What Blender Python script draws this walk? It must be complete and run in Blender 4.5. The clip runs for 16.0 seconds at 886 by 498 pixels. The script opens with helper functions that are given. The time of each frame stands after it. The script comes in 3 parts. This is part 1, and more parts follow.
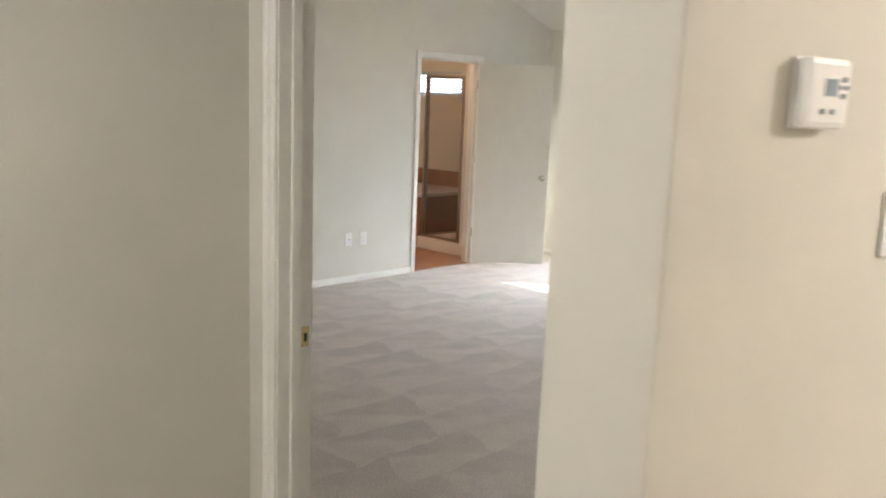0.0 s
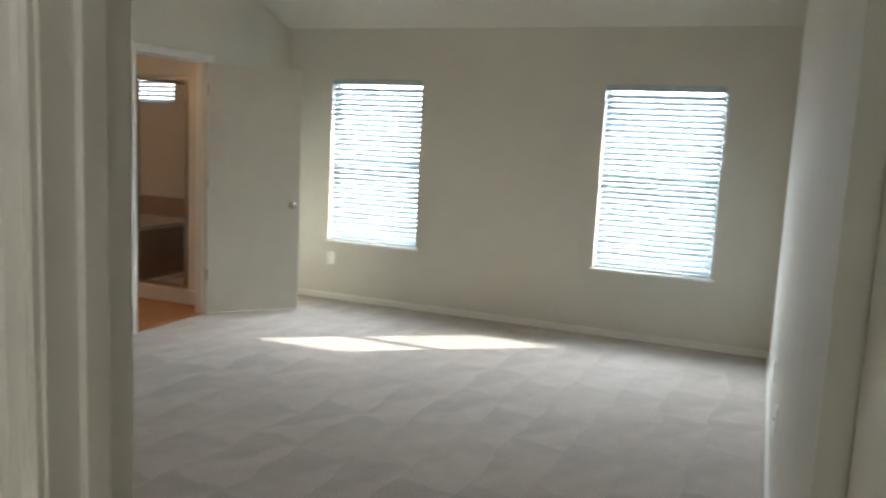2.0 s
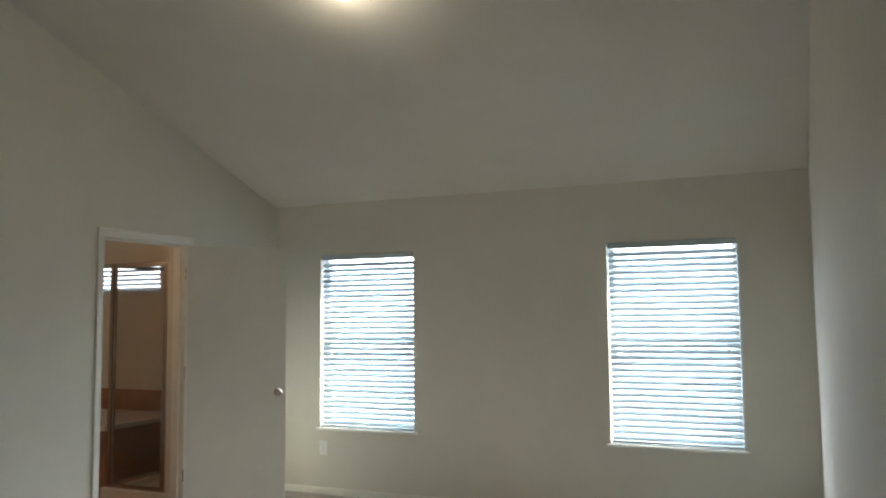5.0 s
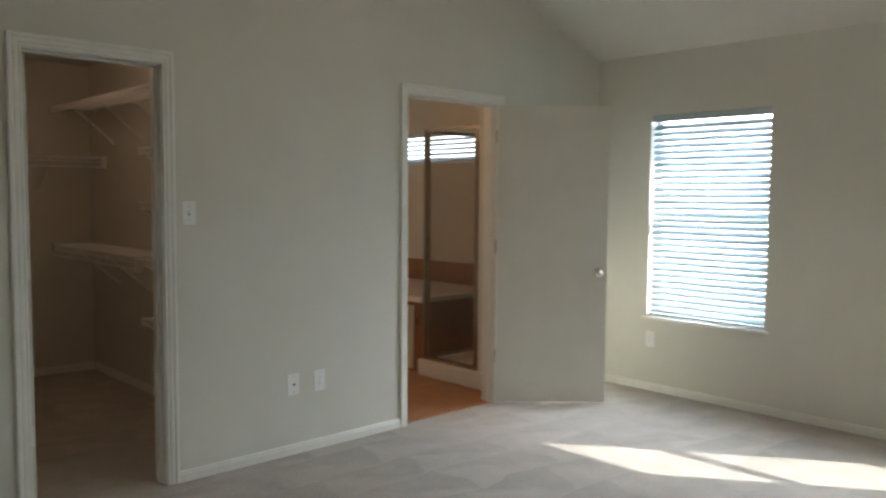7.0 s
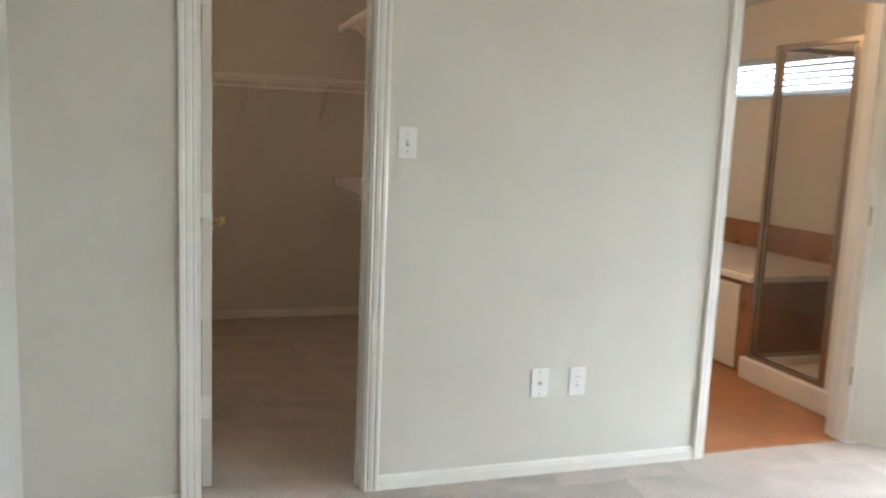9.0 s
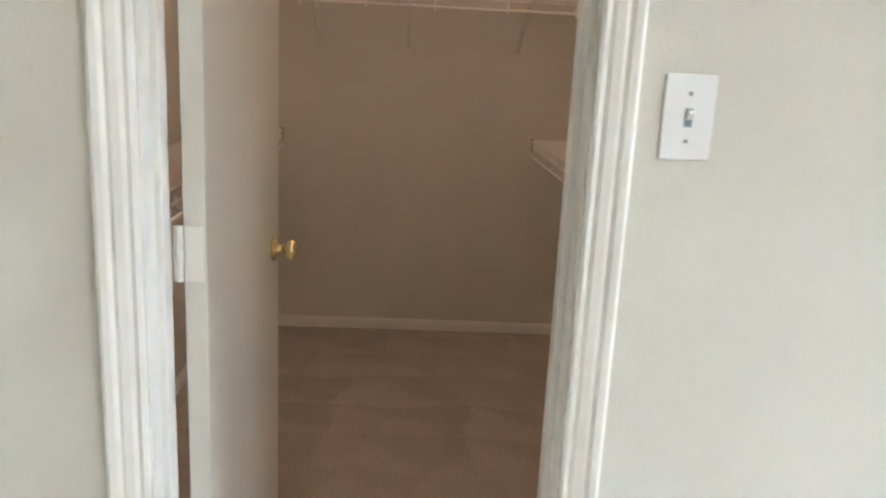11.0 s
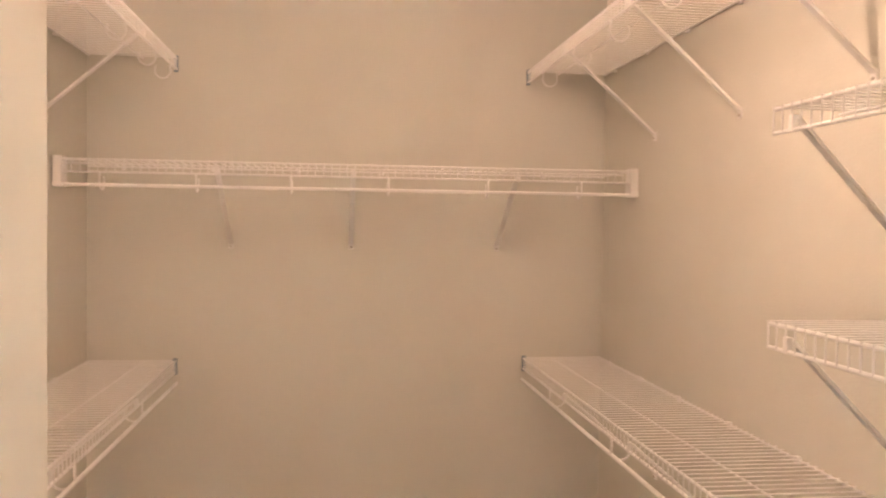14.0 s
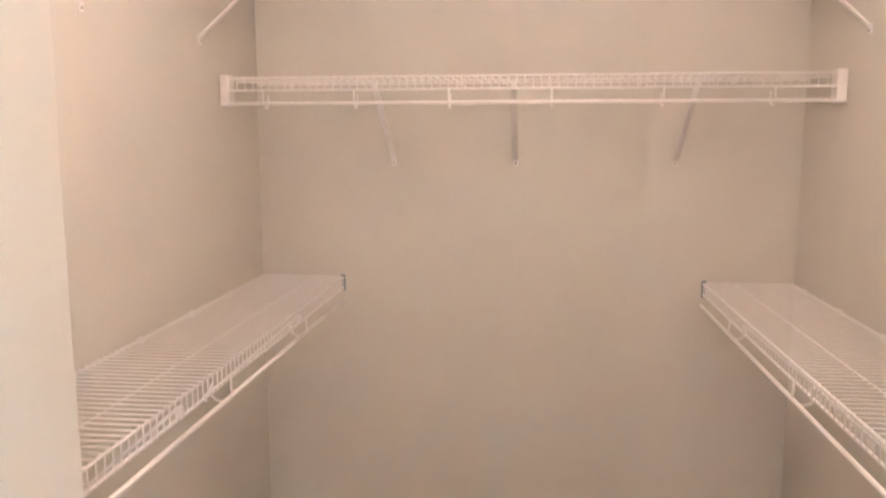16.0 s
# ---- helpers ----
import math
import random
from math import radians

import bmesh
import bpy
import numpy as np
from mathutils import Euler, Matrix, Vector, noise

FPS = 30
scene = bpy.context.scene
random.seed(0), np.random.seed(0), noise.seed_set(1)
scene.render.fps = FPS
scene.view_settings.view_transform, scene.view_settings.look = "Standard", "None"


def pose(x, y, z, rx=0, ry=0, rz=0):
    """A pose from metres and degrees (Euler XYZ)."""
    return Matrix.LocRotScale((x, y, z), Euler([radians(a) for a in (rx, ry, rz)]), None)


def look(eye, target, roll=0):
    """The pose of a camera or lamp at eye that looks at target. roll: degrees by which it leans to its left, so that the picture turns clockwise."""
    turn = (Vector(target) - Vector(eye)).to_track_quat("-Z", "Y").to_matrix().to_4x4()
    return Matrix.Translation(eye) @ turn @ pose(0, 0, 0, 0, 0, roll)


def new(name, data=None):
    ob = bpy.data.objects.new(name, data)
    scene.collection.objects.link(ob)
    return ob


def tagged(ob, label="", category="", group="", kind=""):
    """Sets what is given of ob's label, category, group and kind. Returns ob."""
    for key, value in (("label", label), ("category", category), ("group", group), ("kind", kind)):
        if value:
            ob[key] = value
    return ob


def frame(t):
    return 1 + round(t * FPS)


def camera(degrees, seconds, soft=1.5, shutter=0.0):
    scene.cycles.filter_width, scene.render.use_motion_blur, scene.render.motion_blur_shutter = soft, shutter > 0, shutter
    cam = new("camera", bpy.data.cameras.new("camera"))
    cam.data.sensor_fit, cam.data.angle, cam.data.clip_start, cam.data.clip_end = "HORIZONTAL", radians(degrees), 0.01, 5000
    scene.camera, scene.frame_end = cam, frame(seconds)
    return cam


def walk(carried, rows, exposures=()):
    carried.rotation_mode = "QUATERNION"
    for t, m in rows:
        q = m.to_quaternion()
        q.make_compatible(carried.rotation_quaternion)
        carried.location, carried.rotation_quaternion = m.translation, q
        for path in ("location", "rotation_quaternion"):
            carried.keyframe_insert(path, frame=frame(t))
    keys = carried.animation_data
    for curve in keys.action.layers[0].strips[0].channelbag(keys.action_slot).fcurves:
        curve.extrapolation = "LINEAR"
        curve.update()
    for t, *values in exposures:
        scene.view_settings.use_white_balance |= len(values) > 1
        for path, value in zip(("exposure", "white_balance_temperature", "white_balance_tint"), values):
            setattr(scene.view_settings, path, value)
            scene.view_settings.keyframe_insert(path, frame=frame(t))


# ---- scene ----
cam = camera(58.3, 16.0, soft=2.0, shutter=0.4)
PATH = [
    (0, (5.53, -5.125, 1.561), (4.144, -3.724, 1.217), 2.3),
    (0.3, (5.324, -5.04, 1.563), (3.969, -3.611, 1.214), 2.6),
    (0.5, (5.214, -4.93, 1.556), (3.877, -3.485, 1.203), 2.7),
    (0.7, (4.968, -4.766, 1.568), (3.671, -3.288, 1.205), 2.8),
    (1, (4.784, -4.609, 1.518), (3.55, -3.075, 1.168), 2.6),
    (1.2, (4.641, -4.53, 1.528), (3.485, -2.936, 1.179), 3.0),
    (1.5, (4.464, -4.393, 1.503), (3.44, -2.706, 1.177), 3.2),
    (2, (4.203, -4.394, 1.543), (3.464, -2.556, 1.266), 2.8),
    (2.5, (4.233, -4.388, 1.479), (3.64, -2.486, 1.305), 1.9),
    (3, (4.216, -4.403, 1.516), (3.7, -2.474, 1.417), 0.9),
    (3.2, (4.233, -4.401, 1.524), (3.715, -2.47, 1.46), 0.7),
    (5.3, (4.164, -3.791, 1.512), (3.297, -1.996, 1.676), -0.1),
    (5.5, (4.108, -3.747, 1.525), (3.186, -1.975, 1.638), -0.0),
    (6, (3.977, -3.519, 1.505), (2.885, -1.844, 1.509), -0.4),
    (6.5, (3.864, -3.387, 1.464), (2.601, -1.839, 1.392), -0.1),
    (7, (3.712, -3.082, 1.431), (2.253, -1.722, 1.297), 0.4),
    (7.5, (3.652, -2.814, 1.425), (2.017, -1.678, 1.232), 0.7),
    (8, (3.413, -2.6, 1.408), (1.68, -1.632, 1.164), 1.5),
    (8.5, (3.141, -2.368, 1.409), (1.335, -1.558, 1.122), 2.3),
    (9, (2.84, -2.106, 1.374), (0.959, -1.491, 1.088), 2.4),
    (11.3, (0.885, -1.698, 1.4), (-1.062, -1.627, 0.951), 2.3),
    (11.5, (0.78, -1.69, 1.403), (-1.172, -1.621, 0.973), 1.7),
    (11.6, (0.731, -1.702, 1.405), (-1.219, -1.611, 0.97), 2.1),
    (12, (0.500, -1.705, 1.445), (-1.446, -1.541, 1.011), 0.4),
    (12.5, (0.264, -1.831, 1.48), (-1.658, -1.39, 1.15), 4.7),
    (13, (0.122, -1.850, 1.532), (-1.796, -1.300, 1.360), 3),
    (13.5, (0.024, -1.837, 1.522), (-1.929, -1.379, 1.449), 1.7),
    (14, (-0.037, -1.766, 1.521), (-2.021, -1.505, 1.461), 0.8),
    (14.5, (-0.050, -1.679, 1.535), (-2.049, -1.639, 1.473), 0.6),
    (15, (-0.162, -1.670, 1.552), (-2.158, -1.781, 1.477), 0.1),
    (15.5, (-0.220, -1.681, 1.529), (-2.207, -1.887, 1.392), -0.2),
    (16, (-0.171, -1.658, 1.531), (-2.140, -1.883, 1.248), -0.1),
]
EXPOSURES = [
    (0.0, 2.35, 6350, 12), (0.5, 2.1, 6250, 11), (1.0, 1.86, 6250, 9), (1.5, 1.74, 6300, 8), (2.0, 1.36, 6350, 7), (2.5, 1.14, 6350, 5), (3.0, 1.06, 6300, 5),
    (5.3, 1.05, 6350, 6), (6.0, 1.12, 6350, 6), (7.0, 1.25, 6300, 6), (7.5, 1.42, 6300, 6), (8.0, 1.9, 6250, 8), (8.5, 2.28, 6200, 8), (9.0, 2.5, 6150, 9),
    (11.3, 3.2, 6000, 10), (12.0, 3.6, 6000, 11), (12.5, 4.05, 6150, 13), (13.5, 4.3, 6200, 14), (14.5, 4.52, 6000, 14), (15.5, 4.62, 5650, 13), (16.0, 4.65, 5250, 12),
]
walk(cam, [(t, look(eye, target, roll)) for t, eye, target, roll in PATH], EXPOSURES)

# ---- world, sun, lamps ----
SUN_WAY = Vector((-1.33, -0.97, -1.0)).normalized()
world = bpy.data.worlds.new("sky")
scene.world = world
world.use_nodes = True
wn = world.node_tree
sky = wn.nodes.new("ShaderNodeTexSky")
sky.sky_type = "NISHITA"
sky.sun_disc = False
sky.sun_elevation = math.asin(-SUN_WAY.z)
sky.sun_rotation = math.atan2(-SUN_WAY.x, -SUN_WAY.y)
wn.links.new(sky.outputs["Color"], wn.nodes["Background"].inputs["Color"])
wn.nodes["Background"].inputs["Strength"].default_value = 0.12

sun = bpy.data.lights.new("sun", "SUN")
sun.energy, sun.angle, sun.color = 5.0, radians(0.6), (1.0, 0.94, 0.84)
new("sun", sun).matrix_world = look((0, 0, 0), SUN_WAY)


def area_lamp(name, eye, target, sx, sy, watts, colour):
    data = bpy.data.lights.new(name, "AREA")
    data.shape, data.size, data.size_y, data.energy, data.color = "RECTANGLE", sx, sy, watts, colour
    new(name, data).matrix_world = look(eye, target)


def point_lamp(name, place, watts, colour, radius=0.05):
    data = bpy.data.lights.new(name, "POINT")
    data.energy, data.color, data.shadow_soft_size = watts, colour, radius
    new(name, data).location = place


SKYLIGHT = (0.80, 0.885, 1.0)
area_lamp("window_light", (0.913, 2.137, 1.29), (0.913, 0, 1.29), 0.86, 1.44, 27, SKYLIGHT)
area_lamp("window_light", (3.408, 2.137, 1.29), (3.408, 0, 1.29), 0.88, 1.44, 27, SKYLIGHT)
area_lamp("window_light", (-2.085, 2.137, 1.885), (-2.085, 0, 1.885), 1.48, 0.28, 3.5, SKYLIGHT)
point_lamp("closet_bulb", (-1.35, -1.70, 2.30), 1.6, (1.0, 0.645, 0.435), 0.05)
point_lamp("bath_bulb", (-1.2, 0.1, 2.25), 4.4, (1.0, 0.60, 0.33), 0.06)
point_lamp("bowl_bulb", (2.1, -0.41, 3.167), 3, (1.0, 0.86, 0.68), 0.03)
point_lamp("unseen_hall_light", (6.6, -2.7, 2.25), 17, (1.0, 0.90, 0.82), 0.12)
# fill added to brighten the corridor wall and wall end; no known fixture here
point_lamp("unseen_hall_light", (4.3, -6.1, 2.20), 8.0, (0.98, 0.97, 0.97), 0.12)

# ---- materials ----


def material(name, base, rough=0.5, metal=0.0, vary=0.06, scale=6.0, grain=0.0, grain_scale=300.0, spec=0.5, blotch=0.0):
    m = bpy.data.materials.new(name)
    m.use_nodes = True
    t = m.node_tree
    b = t.nodes["Principled BSDF"]
    b.inputs["Roughness"].default_value = rough
    b.inputs["Metallic"].default_value = metal
    b.inputs["Specular IOR Level"].default_value = spec
    co = t.nodes.new("ShaderNodeTexCoord")
    n = t.nodes.new("ShaderNodeTexNoise")
    n.inputs["Scale"].default_value = scale
    n.inputs["Detail"].default_value = 6
    t.links.new(co.outputs["Object"], n.inputs["Vector"])
    r = t.nodes.new("ShaderNodeMapRange")
    r.inputs["From Min"].default_value, r.inputs["From Max"].default_value = 0.3, 0.7
    r.inputs["To Min"].default_value, r.inputs["To Max"].default_value = 1 - vary, 1 + vary
    t.links.new(n.outputs["Fac"], r.inputs["Value"])
    mul = t.nodes.new("ShaderNodeVectorMath")
    mul.operation = "SCALE"
    mul.inputs[0].default_value = base
    t.links.new(r.outputs["Result"], mul.inputs["Scale"])
    t.links.new(mul.outputs["Vector"], b.inputs["Base Color"])
    if grain:
        g = t.nodes.new("ShaderNodeTexNoise")
        g.inputs["Scale"].default_value = grain_scale
        g.inputs["Detail"].default_value = 3
        t.links.new(co.outputs["Object"], g.inputs["Vector"])
        bp = t.nodes.new("ShaderNodeBump")
        bp.inputs["Strength"].default_value = grain
        bp.inputs["Distance"].default_value = 0.002
        t.links.new(g.outputs["Fac"], bp.inputs["Height"])
        t.links.new(bp.outputs["Normal"], b.inputs["Normal"])
        rr = t.nodes.new("ShaderNodeMapRange")
        rr.inputs["To Min"].default_value, rr.inputs["To Max"].default_value = max(rough - 0.08, 0.02), min(rough + 0.08, 1)
        t.links.new(n.outputs["Fac"], rr.inputs["Value"])
        t.links.new(rr.outputs["Result"], b.inputs["Roughness"])
    return m


def carpet_material(name, base):
    """Cut-pile carpet: fine tufts, faint mottling and the wedge strokes a vacuum leaves in the nap."""
    m = material(name, base, 1.0, vary=0.07, scale=7.0, spec=0.1)
    t = m.node_tree
    b = t.nodes["Principled BSDF"]
    co = t.nodes.new("ShaderNodeTexCoord")
    wob = t.nodes.new("ShaderNodeTexNoise")
    wob.inputs["Scale"].default_value = 1.7
    wob.inputs["Detail"].default_value = 3
    t.links.new(co.outputs["Object"], wob.inputs["Vector"])
    addv = t.nodes.new("ShaderNodeVectorMath")
    addv.operation = "MULTIPLY_ADD"
    addv.inputs[1].default_value = (0.26, 0.50, 0)
    t.links.new(wob.outputs["Color"], addv.inputs[0])
    t.links.new(co.outputs["Object"], addv.inputs[2])
    mp = t.nodes.new("ShaderNodeMapping")
    mp.inputs["Scale"].default_value = (3.4, 1.7, 1)
    mp.inputs["Rotation"].default_value = (0, 0, radians(6))
    t.links.new(addv.outputs["Vector"], mp.inputs["Vector"])
    xyz = t.nodes.new("ShaderNodeSeparateXYZ")
    t.links.new(mp.outputs["Vector"], xyz.inputs["Vector"])
    column = t.nodes.new("ShaderNodeMath")
    column.operation = "FLOOR"
    t.links.new(xyz.outputs["X"], column.inputs[0])
    chance = t.nodes.new("ShaderNodeTexWhiteNoise")
    chance.noise_dimensions = "1D"
    t.links.new(column.outputs["Value"], chance.inputs["W"])
    along = t.nodes.new("ShaderNodeMath")
    along.operation = "ADD"
    t.links.new(xyz.outputs["Y"], along.inputs[0])
    t.links.new(chance.outputs["Value"], along.inputs[1])
    fr = []
    for src in (xyz.outputs["X"], along.outputs["Value"]):
        q = t.nodes.new("ShaderNodeMath")
        q.operation = "FRACT"
        t.links.new(src, q.inputs[0])
        fr.append(q)
    dif = t.nodes.new("ShaderNodeMath")
    dif.operation = "SUBTRACT"
    t.links.new(fr[0].outputs["Value"], dif.inputs[0])
    t.links.new(fr[1].outputs["Value"], dif.inputs[1])
    stroke = t.nodes.new("ShaderNodeMapRange")
    stroke.interpolation_type = "SMOOTHSTEP"
    stroke.inputs["From Min"].default_value, stroke.inputs["From Max"].default_value = -0.16, 0.16
    stroke.inputs["To Min"].default_value, stroke.inputs["To Max"].default_value = 0.885, 1.055
    t.links.new(dif.outputs["Value"], stroke.inputs["Value"])
    fade = t.nodes.new("ShaderNodeTexNoise")
    fade.inputs["Scale"].default_value = 1.3
    fade.inputs["Detail"].default_value = 1
    t.links.new(co.outputs["Object"], fade.inputs["Vector"])
    depth = t.nodes.new("ShaderNodeMapRange")
    depth.inputs["From Min"].default_value, depth.inputs["From Max"].default_value = 0.38, 0.66
    depth.inputs["To Min"].default_value = 0.25
    t.links.new(fade.outputs["Fac"], depth.inputs["Value"])
    stroked = t.nodes.new("ShaderNodeMix")
    stroked.inputs["A"].default_value = 0.99
    t.links.new(depth.outputs["Result"], stroked.inputs["Factor"])
    t.links.new(stroke.outputs["Result"], stroked.inputs["B"])
    tuft = t.nodes.new("ShaderNodeTexNoise")
    tuft.inputs["Scale"].default_value = 110
    tuft.inputs["Detail"].default_value = 4
    t.links.new(co.outputs["Object"], tuft.inputs["Vector"])
    tr = t.nodes.new("ShaderNodeMapRange")
    tr.inputs["From Min"].default_value, tr.inputs["From Max"].default_value = 0.3, 0.7
    tr.inputs["To Min"].default_value, tr.inputs["To Max"].default_value = 0.78, 1.15
    t.links.new(tuft.outputs["Fac"], tr.inputs["Value"])
    mm = t.nodes.new("ShaderNodeMath")
    mm.operation = "MULTIPLY"
    t.links.new(stroked.outputs["Result"], mm.inputs[0])
    t.links.new(tr.outputs["Result"], mm.inputs[1])
    src = b.inputs["Base Color"].links[0].from_socket
    mul = t.nodes.new("ShaderNodeVectorMath")
    mul.operation = "SCALE"
    t.links.new(src, mul.inputs[0])
    t.links.new(mm.outputs["Value"], mul.inputs["Scale"])
    t.links.new(mul.outputs["Vector"], b.inputs["Base Color"])
    bp = t.nodes.new("ShaderNodeBump")
    bp.inputs["Strength"].default_value = 0.6
    bp.inputs["Distance"].default_value = 0.006
    t.links.new(tuft.outputs["Fac"], bp.inputs["Height"])
    t.links.new(bp.outputs["Normal"], b.inputs["Normal"])
    b.inputs["Sheen Weight"].default_value = 0.15
    return m


def glass_material(name, tint=(1, 1, 1), rough=0.0):
    m = bpy.data.materials.new(name)
    m.use_nodes = True
    b = m.node_tree.nodes["Principled BSDF"]
    b.inputs["Base Color"].default_value = (*tint, 1)
    b.inputs["Transmission Weight"].default_value = 1
    b.inputs["Roughness"].default_value = rough
    b.inputs["IOR"].default_value = 1.45
    return m


def glow_material(name, colour, strength):
    m = bpy.data.materials.new(name)
    m.use_nodes = True
    b = m.node_tree.nodes["Principled BSDF"]
    b.inputs["Base Color"].default_value = (0.9, 0.88, 0.82, 1)
    b.inputs["Emission Color"].default_value = (*colour, 1)
    b.inputs["Emission Strength"].default_value = strength
    return m


PAINT = material("wall_paint", (0.68, 0.66, 0.59), 0.75, vary=0.025, scale=3, grain=0.30, grain_scale=150, spec=0.3)
CEIL = material("ceiling_paint", (0.74, 0.71, 0.645), 0.9, vary=0.02, scale=3, grain=0.35, grain_scale=120, spec=0.2)
TRIM = material("white_trim_paint", (0.80, 0.785, 0.73), 0.38, vary=0.03, scale=12, grain=0.08, grain_scale=60)
DOOR = material("door_paint", (0.70, 0.675, 0.60), 0.33, vary=0.03, scale=5, grain=0.10, grain_scale=45)
GLOSS = material("gloss_door_paint", (0.70, 0.675, 0.60), 0.16, vary=0.03, scale=5, grain=0.05, grain_scale=20, spec=0.6)
PLASTIC = material("white_plastic", (0.83, 0.83, 0.81), 0.35, vary=0.02, scale=30)
SLOT = material("dark_slot", (0.03, 0.03, 0.03), 0.6)
BRASS = material("polished_brass", (0.80, 0.66, 0.38), 0.14, 1.0, vary=0.08, scale=60)
NICKEL = material("satin_nickel", (0.66, 0.61, 0.54), 0.25, 1.0, vary=0.06, scale=60)
CHROME = material("shower_chrome", (0.40, 0.36, 0.32), 0.22, 1.0, vary=0.06, scale=40)
WIRE = material("white_vinyl_wire", (0.85, 0.83, 0.80), 0.35, vary=0.03, scale=30)
# white blinds; their backlit shade is put into a darker blue-grey base
SHADED_SLATS = material("shaded_blind_slat", (0.47, 0.55, 0.58), 0.45, vary=0.02, scale=20)
VINYL = material("window_vinyl", (0.82, 0.83, 0.82), 0.4, vary=0.02, scale=20)
CARPET = carpet_material("beige_carpet", (0.49, 0.44, 0.39))
BATHFLOOR = material("wood_tone_vinyl", (0.42, 0.19, 0.08), 0.35, vary=0.18, scale=9, grain=0.06, grain_scale=80)
TILE = material("brown_tile", (0.30, 0.15, 0.085), 0.3, vary=0.2, scale=7, grain=0.05)
TUB = material("white_acrylic", (0.80, 0.78, 0.74), 0.2, vary=0.02)
GLASS = glass_material("clear_glass")
SHOWERGLASS = glass_material("shower_glass", (0.86, 0.84, 0.82))
BOWL = glow_material("lit_bowl_glass", (1.0, 0.80, 0.55), 3)
LCD = material("lcd_grey", (0.30, 0.36, 0.40), 0.2)
BLOCK_TAN = material("light_block_tan", (0.42, 0.38, 0.33), 0.8, vary=0.1)
GRASS = material("lawn", (0.07, 0.10, 0.03), 0.95, vary=0.3, scale=3)

# ---- building tools ----


def box(bm, a, b, bevel=0.0):
    made = bmesh.ops.create_cube(bm, size=1.0)["verts"]
    lo = [min(p, q) for p, q in zip(a, b)]
    hi = [max(p, q) for p, q in zip(a, b)]
    for v in made:
        v.co = Vector([(l + h) / 2 + c * (h - l) for l, h, c in zip(lo, hi, v.co)])
    if bevel:
        edges = list({e for v in made for e in v.link_edges})
        bmesh.ops.bevel(bm, geom=edges, offset=bevel, segments=2, affect="EDGES", profile=0.6)


def tube(bm, p, q, r, n=8):
    p, q = Vector(p), Vector(q)
    d = q - p
    m = Matrix.Translation((p + q) / 2) @ d.to_track_quat("Z", "Y").to_matrix().to_4x4()
    bmesh.ops.create_cone(bm, cap_ends=True, segments=n, radius1=r, radius2=r, depth=d.length, matrix=m)


def sweep(bm, pts, r, n=6):
    """One bent rod through pts, which lie in a plane of constant x."""
    pts = [Vector(p) for p in pts]
    rings = []
    for k, p in enumerate(pts):
        d = (pts[min(k + 1, len(pts) - 1)] - pts[max(k - 1, 0)]).normalized()
        side = Vector((1, 0, 0))
        up = d.cross(side)
        rings.append([bm.verts.new(p + r * (side * math.cos(2 * math.pi * q / n) + up * math.sin(2 * math.pi * q / n))) for q in range(n)])
    for a, b in zip(rings, rings[1:]):
        for q in range(n):
            bm.faces.new((a[q], a[(q + 1) % n], b[(q + 1) % n], b[q])).smooth = True
    bm.faces.new(rings[0][::-1])
    bm.faces.new(rings[-1])


def lathe(bm, profile, m, n=20):
    rings = []
    for r, h in profile:
        rings.append([bm.verts.new(m @ Vector((r * math.cos(2 * math.pi * k / n), r * math.sin(2 * math.pi * k / n), h))) for k in range(n)])
    for a, b in zip(rings, rings[1:]):
        for k in range(n):
            f = bm.faces.new((a[k], a[(k + 1) % n], b[(k + 1) % n], b[k]))
            f.smooth = True
    bm.faces.new(rings[0][::-1])
    bm.faces.new(rings[-1])


def prism(bm, ring_a, ring_b):
    a = [bm.verts.new(p) for p in ring_a]
    b = [bm.verts.new(p) for p in ring_b]
    for k in range(len(a)):
        bm.faces.new((a[k], a[(k + 1) % len(a)], b[(k + 1) % len(a)], b[k]))
    bm.faces.new(a[::-1])
    bm.faces.new(b)


def mesh_of(name, bm, mat):
    bmesh.ops.recalc_face_normals(bm, faces=bm.faces[:])
    me = bpy.data.meshes.new(name)
    bm.to_mesh(me)
    bm.free()
    me.materials.append(mat)
    return me


def part(name, bm, mat, parent, label=""):
    ob = new(name, mesh_of(name, bm, mat))
    if parent is not None:
        ob.parent = parent
    return tagged(ob, label)


def thing(name, label, category, group="", place=None):
    ob = new(name)
    ob.empty_display_size = 0.05
    if place is not None:
        ob.matrix_world = place
    return tagged(ob, label, category, group)


def structure(name, bm, mat, label, category):
    return tagged(part(name, bm, mat, None), label, category, kind="structure")


